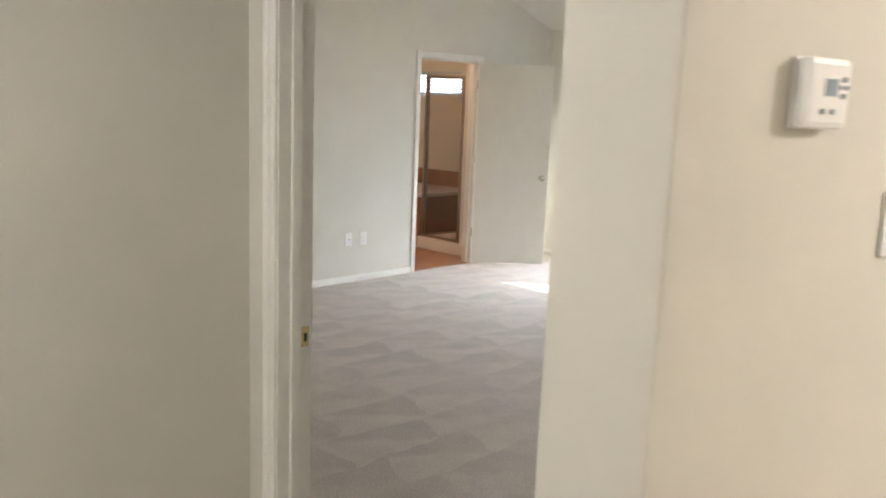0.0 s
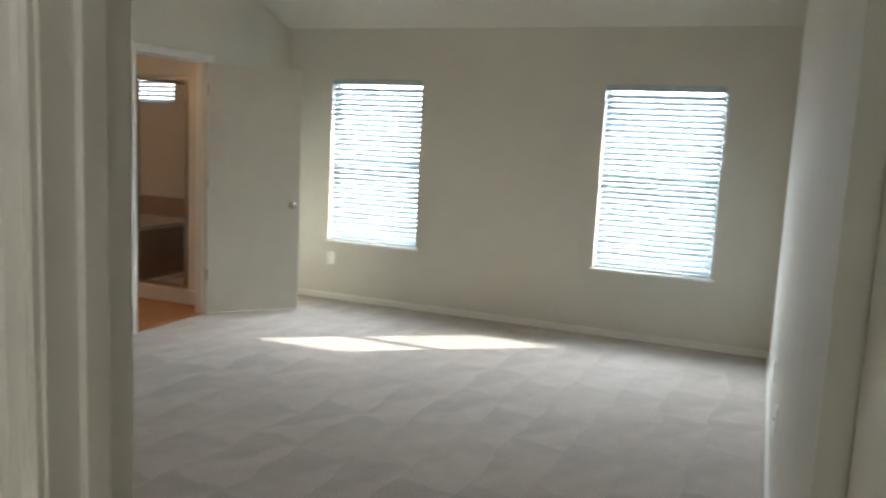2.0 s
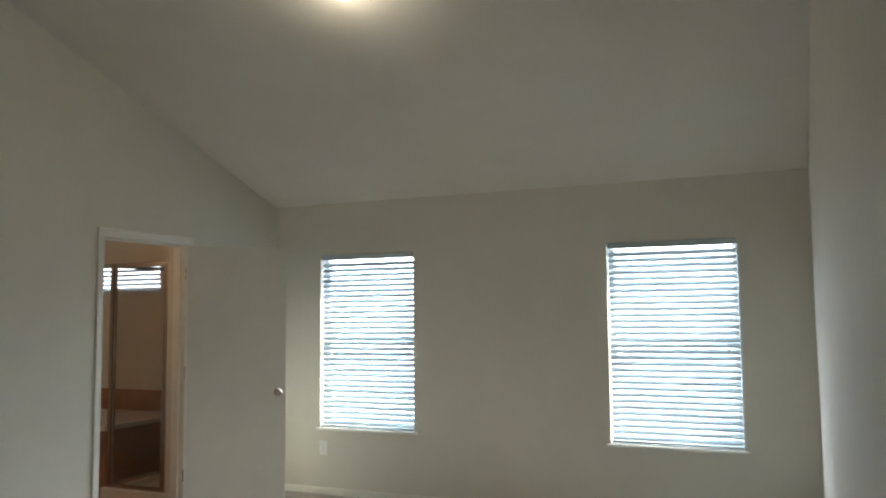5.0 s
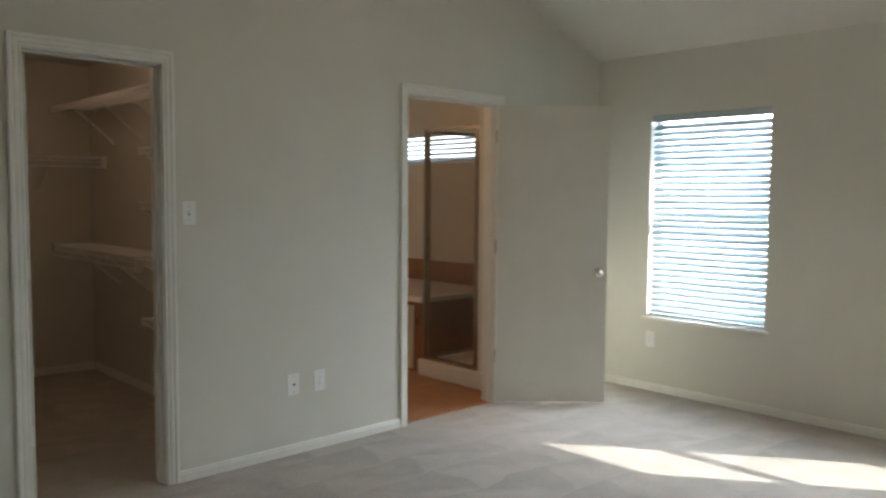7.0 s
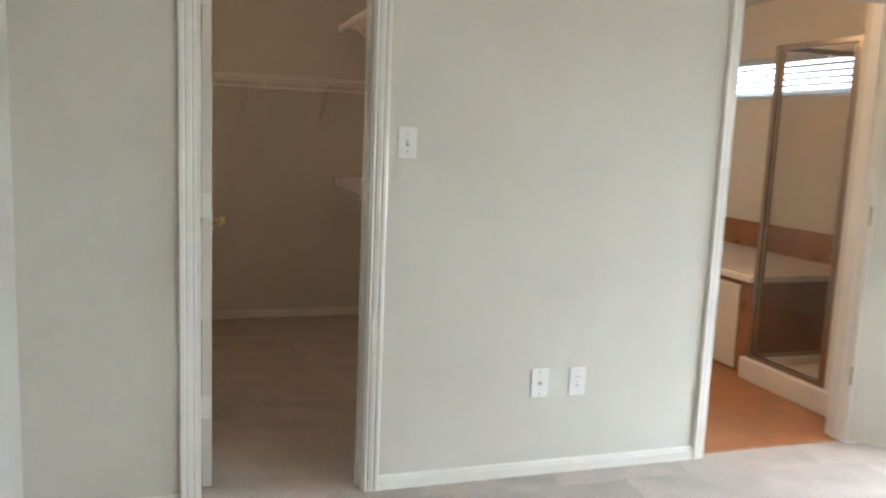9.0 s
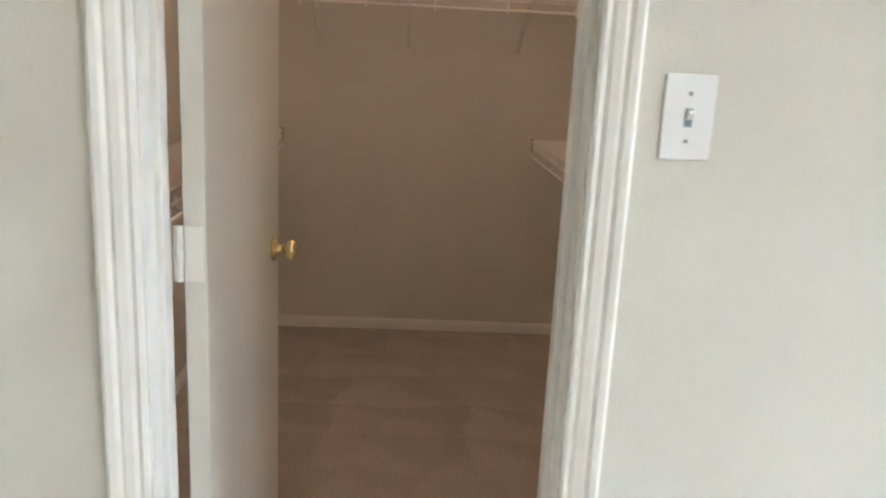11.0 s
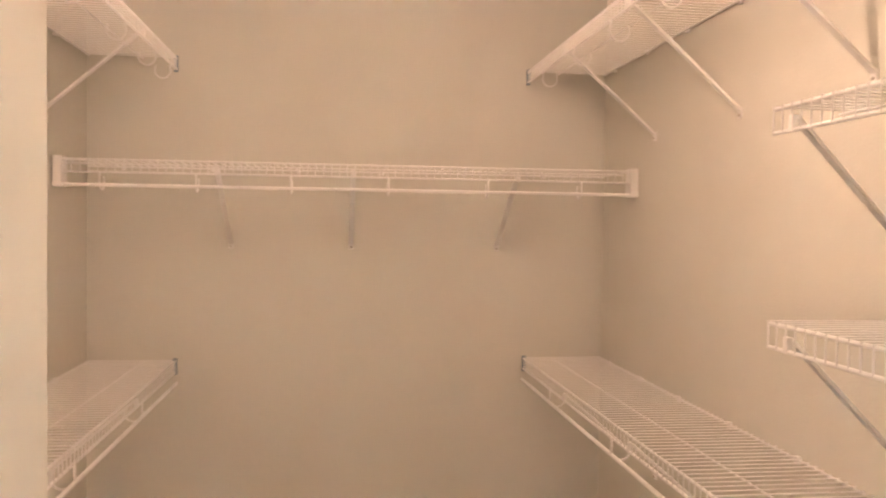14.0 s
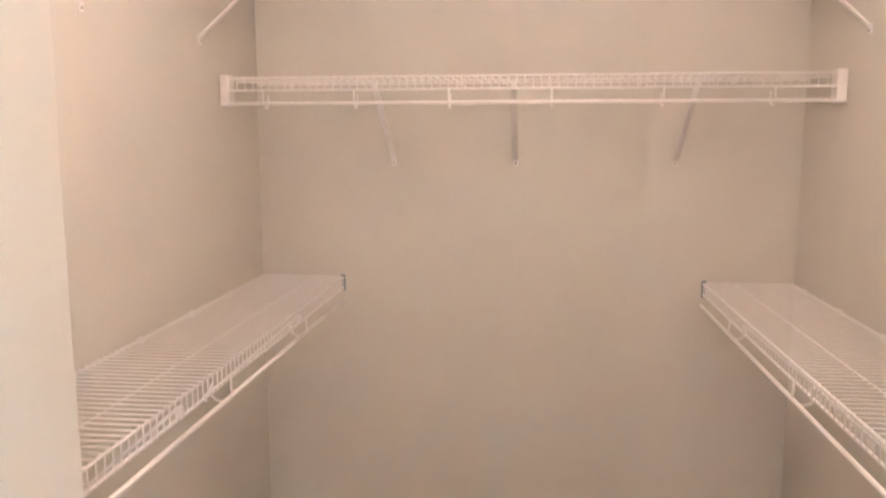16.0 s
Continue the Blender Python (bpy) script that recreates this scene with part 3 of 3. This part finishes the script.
# shallow dome light flush with the sloped ceiling
bowl = thing("ceiling_light", "lit frosted glass dome light on the vaulted ceiling", "ceiling light",
             place=pose(2.1, -0.38, 3.283, -18.8, 0, 0))
bm = bmesh.new()
lathe(bm, [(0.150, 0.004), (0.150, -0.018), (0.142, -0.024), (0.06, -0.026)], Matrix(), 32)
part("canopy", bm, TRIM, bowl)
bm = bmesh.new()
lathe(bm, [(0.142, -0.026), (0.138, -0.045), (0.118, -0.068), (0.085, -0.084), (0.045, -0.092), (0.010, -0.094)], Matrix(), 32)
dome = part("dome", bm, BOWL, bowl, "glowing frosted glass dome")
dome.visible_shadow = False
bm = bmesh.new()
lathe(bm, [(0.010, -0.093), (0.010, -0.100), (0.004, -0.106)], Matrix(), 12)
part("finial", bm, NICKEL, bowl)


# ---- closet shelving ----
def wire_shelf(label, length, m, rod=None, hooks=(), struts=(), caps=(), depth=0.300, drop=0.27, front_brackets=()):
    """A ventilated shelf: along local x, wall at local y = 0, front at y = -depth, deck at z = 0."""
    ob = thing("wire_shelf", label, "wire shelf", "closet shelves", m)
    lip = 0.038
    for name, y, z, r in (("back_rail", -0.006, 0, 0.0032), ("middle_rail", -depth * 0.62, -0.004, 0.0026), ("front_rail", -depth, 0, 0.0036), ("lip_rail", -depth, -lip, 0.0036)):
        bm = bmesh.new()
        tube(bm, (0, y, z), (length, y, z), r, 8)
        part(name, bm, WIRE, ob)
    bm = bmesh.new()
    n = int(length / 0.0254)
    for k in range(n + 1):
        x = 0.004 + k * (length - 0.008) / n
        tube(bm, (x, 0, 0.0035), (x, -depth - 0.002, 0.0035), 0.0017, 5)
        tube(bm, (x, -depth - 0.003, 0.004), (x, -depth - 0.003, -lip - 0.002), 0.0017, 5)
    tagged(part("wire_deck", bm, WIRE, ob), kind="stuff")
    if rod:
        bm = bmesh.new()
        tube(bm, (rod[0], -depth - 0.004, -0.078), (rod[1], -depth - 0.004, -0.078), 0.0052, 10)
        part("hang_rod", bm, WIRE, ob)
    for x in hooks:
        bm = bmesh.new()
        pts = [(x, -depth - 0.004, -lip), (x, -depth - 0.004, -0.060)]
        pts += [(x, -depth + 0.020 + 0.026 * math.cos(a), -0.066 + 0.026 * math.sin(a)) for a in [math.radians(180 + 24 * k) for k in range(10)]]
        sweep(bm, pts, 0.003, 6)
        part("rod_hook", bm, WIRE, ob, "curved white rod hook")
    for x in struts:
        bm = bmesh.new()
        x0, x1 = x if isinstance(x, tuple) else (x, x)
        p, q = Vector((x0, -depth + 0.004, -0.020)), Vector((x1, -0.006, -drop))
        d = (q - p).normalized()
        side = Vector((1, 0, 0))
        up = d.cross(side)
        ring = [side * 0.0085 + up * 0.002, side * 0.0085 - up * 0.003, side * 0.006 - up * 0.005, -side * 0.006 - up * 0.005, -side * 0.0085 - up * 0.003, -side * 0.0085 + up * 0.002]
        prism(bm, [p + v for v in ring], [q + v for v in ring])
        box(bm, (x1 - 0.0085, -0.006, -drop - 0.020), (x1 + 0.0085, 0, -drop + 0.006), 0.001)
        box(bm, (x0 - 0.006, -depth - 0.0045, -0.041), (x0 + 0.006, -depth + 0.006, -0.015), 0.001)
        part("support_strut", bm, WIRE, ob, "diagonal white steel strut")
        bm = bmesh.new()
        lathe(bm, [(0.004, 0), (0.003, 0.002)], pose(x1, -0.006, -drop - 0.012, 90, 0, 0), 8)
        part("screw", bm, NICKEL, ob)
    for x in caps:
        bm = bmesh.new()
        box(bm, (x - 0.014, -depth - 0.012, -0.085), (x + 0.014, -depth + 0.040, 0.010), 0.004)
        part("end_bracket", bm, WIRE, ob, "white plastic end bracket")
    for x in front_brackets:
        bm = bmesh.new()
        box(bm, (x - 0.004, -depth - 0.006, -0.048), (x + 0.004, -depth + 0.008, 0.010), 0.001)
        part("wall_clip", bm, LCD, ob, "dark end clip")
    for k in range(int(length / 0.30)):
        x = 0.12 + k * 0.30
        if x < length:
            bm = bmesh.new()
            box(bm, (x - 0.006, -0.012, -0.010), (x + 0.006, 0, 0.008), 0.002)
            part("back_clip", bm, WIRE, ob)
    return ob


CBX, CNY = -2.94, -0.775
LOW, HIGH = 1.026, 2.092
# along the north side wall, local x runs towards -x from the room
def on_north(x, z):
    return Matrix.Translation((x, CNY, z))


def on_south(x, z):
    return Matrix.Translation((x, SY, z)) @ pose(0, 0, 0, 0, 0, 180)


wire_shelf("long white wire shelf with hang rod on closet wall", 1.64, on_north(CBX, LOW), rod=(0, 1.64), struts=(0.55, 1.10), front_brackets=(0.004,), hooks=(0.40, 0.99))
wire_shelf("white wire shelf with steel struts in closet corner", 1.14, on_north(-1.30, LOW - 0.012), struts=(0.10, 0.75), caps=(0.0,))
wire_shelf("high white wire shelf with rod hooks on closet wall", 2.80, on_north(CBX, HIGH), hooks=(0.24, 0.60, 0.92, 1.24, 1.60, 1.95, 2.3), struts=(0.49, 1.03, 1.53), front_brackets=(0.004,), drop=0.275)
for z in (1.713, 1.370, 0.640):
    wire_shelf("short white wire shelf stacked beside closet door", 1.08, on_north(-1.238, z), struts=((0.055, 0.03), (0.62, 0.60)), drop=0.30)
wire_shelf("long white wire shelf with hang rod on closet wall", 2.55, on_south(-0.39, LOW), rod=(0, 2.55), struts=(0.4, 1.2, 2.0), hooks=(0.84, 1.45, 2.05), front_brackets=(2.546,))
wire_shelf("high white wire shelf with rod hooks on closet wall", 2.55, on_south(-0.39, HIGH), hooks=(0.3, 0.65, 0.97, 1.25, 1.50, 1.86, 2.2, 2.42), struts=(0.45, 0.95, 1.445, 2.065), front_brackets=(2.546,), drop=0.275)
BACK = Matrix.Translation((CBX, SY + 0.004, 1.708)) @ pose(0, 0, 0, 0, 0, 90)
wire_shelf("white wire shelf with hang rod across closet back wall", 1.857, BACK, rod=(0, 1.857), hooks=(0.137, 0.423, 0.714, 1.022, 1.347, 1.66), struts=(0.485, 0.910, 1.447), caps=(0.016, 1.841), drop=0.26, depth=0.345)

closet_lamp = thing("closet_light", "white porcelain lamp holder with lit bulb on closet ceiling", "ceiling light", place=pose(-1.35, -1.70, 0))
bm = bmesh.new()
lathe(bm, [(0.06, 2.44), (0.06, 2.425), (0.03, 2.405), (0.022, 2.375), (0.016, 2.375)], Matrix(), 20)
part("holder", bm, PLASTIC, closet_lamp)

# ---- bathroom ----
deck = thing("bathtub_deck", "tiled tub deck with white rim under bathroom window", "bathtub")
bm = bmesh.new()
box(bm, (-2.93, 1.12, 0.004), (-1.03, NY - 0.004, 0.57), 0.003)
part("apron", bm, TILE, deck, "brown tiled apron")
bm = bmesh.new()
box(bm, (-2.935, 1.09, 0.57), (-1.02, NY - 0.004, 0.613), 0.008)
part("rim", bm, TUB, deck, "white acrylic rim")
bm = bmesh.new()
box(bm, (-2.6, 1.105, 0.02), (-1.13, 1.117, 0.54), 0.004)
part("front_panel", bm, PAINT, deck, "beige painted front panel")
for k in range(9):
    bm = bmesh.new()
    x0 = -2.93 + k * 0.206
    box(bm, (x0 + 0.002, NY - 0.012, 0.617), (x0 + 0.204, NY - 0.001, 0.815), 0.0015)
    part("tile", bm, TILE, deck)

shower = thing("shower_enclosure", "chrome-framed glass shower on a white curb", "shower")
SX0, SX1, SYF = -0.95, -0.365, 1.08
bm = bmesh.new()
box(bm, (SX0 - 0.05, SYF - 0.03, 0.004), (SX1 + 0.25, NY - 0.002, 0.085), 0.01)
part("pan", bm, TUB, shower, "white shower pan")
bm = bmesh.new()
box(bm, (SX0 - 0.05, SYF - 0.04, 0.004), (SX1 + 0.25, SYF + 0.05, 0.135), 0.01)
part("curb", bm, TUB, shower, "white curb")
bm = bmesh.new()
box(bm, (SX0 - 0.05, SYF + 0.05, 0.004), (SX0 + 0.04, NY - 0.002, 0.135), 0.01)
part("curb", bm, TUB, shower, "white curb")
for x, y in ((SX0, SYF), (SX1, SYF), (SX0, NY - 0.02)):
    bm = bmesh.new()
    box(bm, (x - 0.018, y - 0.014, 0.135), (x + 0.018, y + 0.014, 1.945), 0.003)
    part("post", bm, CHROME, shower)
for z0, z1 in ((0.135, 0.165), (1.915, 1.945)):
    bm = bmesh.new()
    box(bm, (SX0 + 0.018, SYF - 0.012, z0), (SX1 - 0.018, SYF + 0.012, z1), 0.003)
    part("rail", bm, CHROME, shower)
    bm = bmesh.new()
    box(bm, (SX0 - 0.012, SYF + 0.014, z0), (SX0 + 0.012, NY - 0.034, z1), 0.003)
    part("rail", bm, CHROME, shower)
bm = bmesh.new()
box(bm, (SX0 + 0.018, SYF - 0.003, 0.165), (SX1 - 0.018, SYF + 0.003, 1.915))
g = part("glass_door", bm, SHOWERGLASS, shower, "clear glass door")
g.visible_shadow = False
bm = bmesh.new()
box(bm, (SX0 + 0.024, SYF - 0.010, 0.17), (SX0 + 0.044, SYF + 0.010, 1.91), 0.003)
box(bm, (SX1 - 0.044, SYF - 0.010, 0.17), (SX1 - 0.024, SYF + 0.010, 1.91), 0.003)
part("door_edge", bm, CHROME, g)
bm = bmesh.new()
tube(bm, (SX0 + 0.034, SYF - 0.035, 0.92), (SX0 + 0.034, SYF - 0.035, 1.10), 0.008, 10)
tube(bm, (SX0 + 0.034, SYF - 0.035, 0.93), (SX0 + 0.034, SYF - 0.008, 0.93), 0.006, 8)
tube(bm, (SX0 + 0.034, SYF - 0.035, 1.09), (SX0 + 0.034, SYF - 0.008, 1.09), 0.006, 8)
part("handle", bm, CHROME, g)
bm = bmesh.new()
box(bm, (SX0 - 0.003, SYF + 0.014, 0.165), (SX0 + 0.003, NY - 0.034, 1.915))
part("glass_panel", bm, SHOWERGLASS, shower, "clear glass panel").visible_shadow = False
bm = bmesh.new()
box(bm, (SX1 + 0.018, SYF - 0.02, 0.135), (-0.12, SYF + 0.02, 2.44))
structure("wall_shower", bm, PAINT, "narrow wall beside the shower door", "wall")
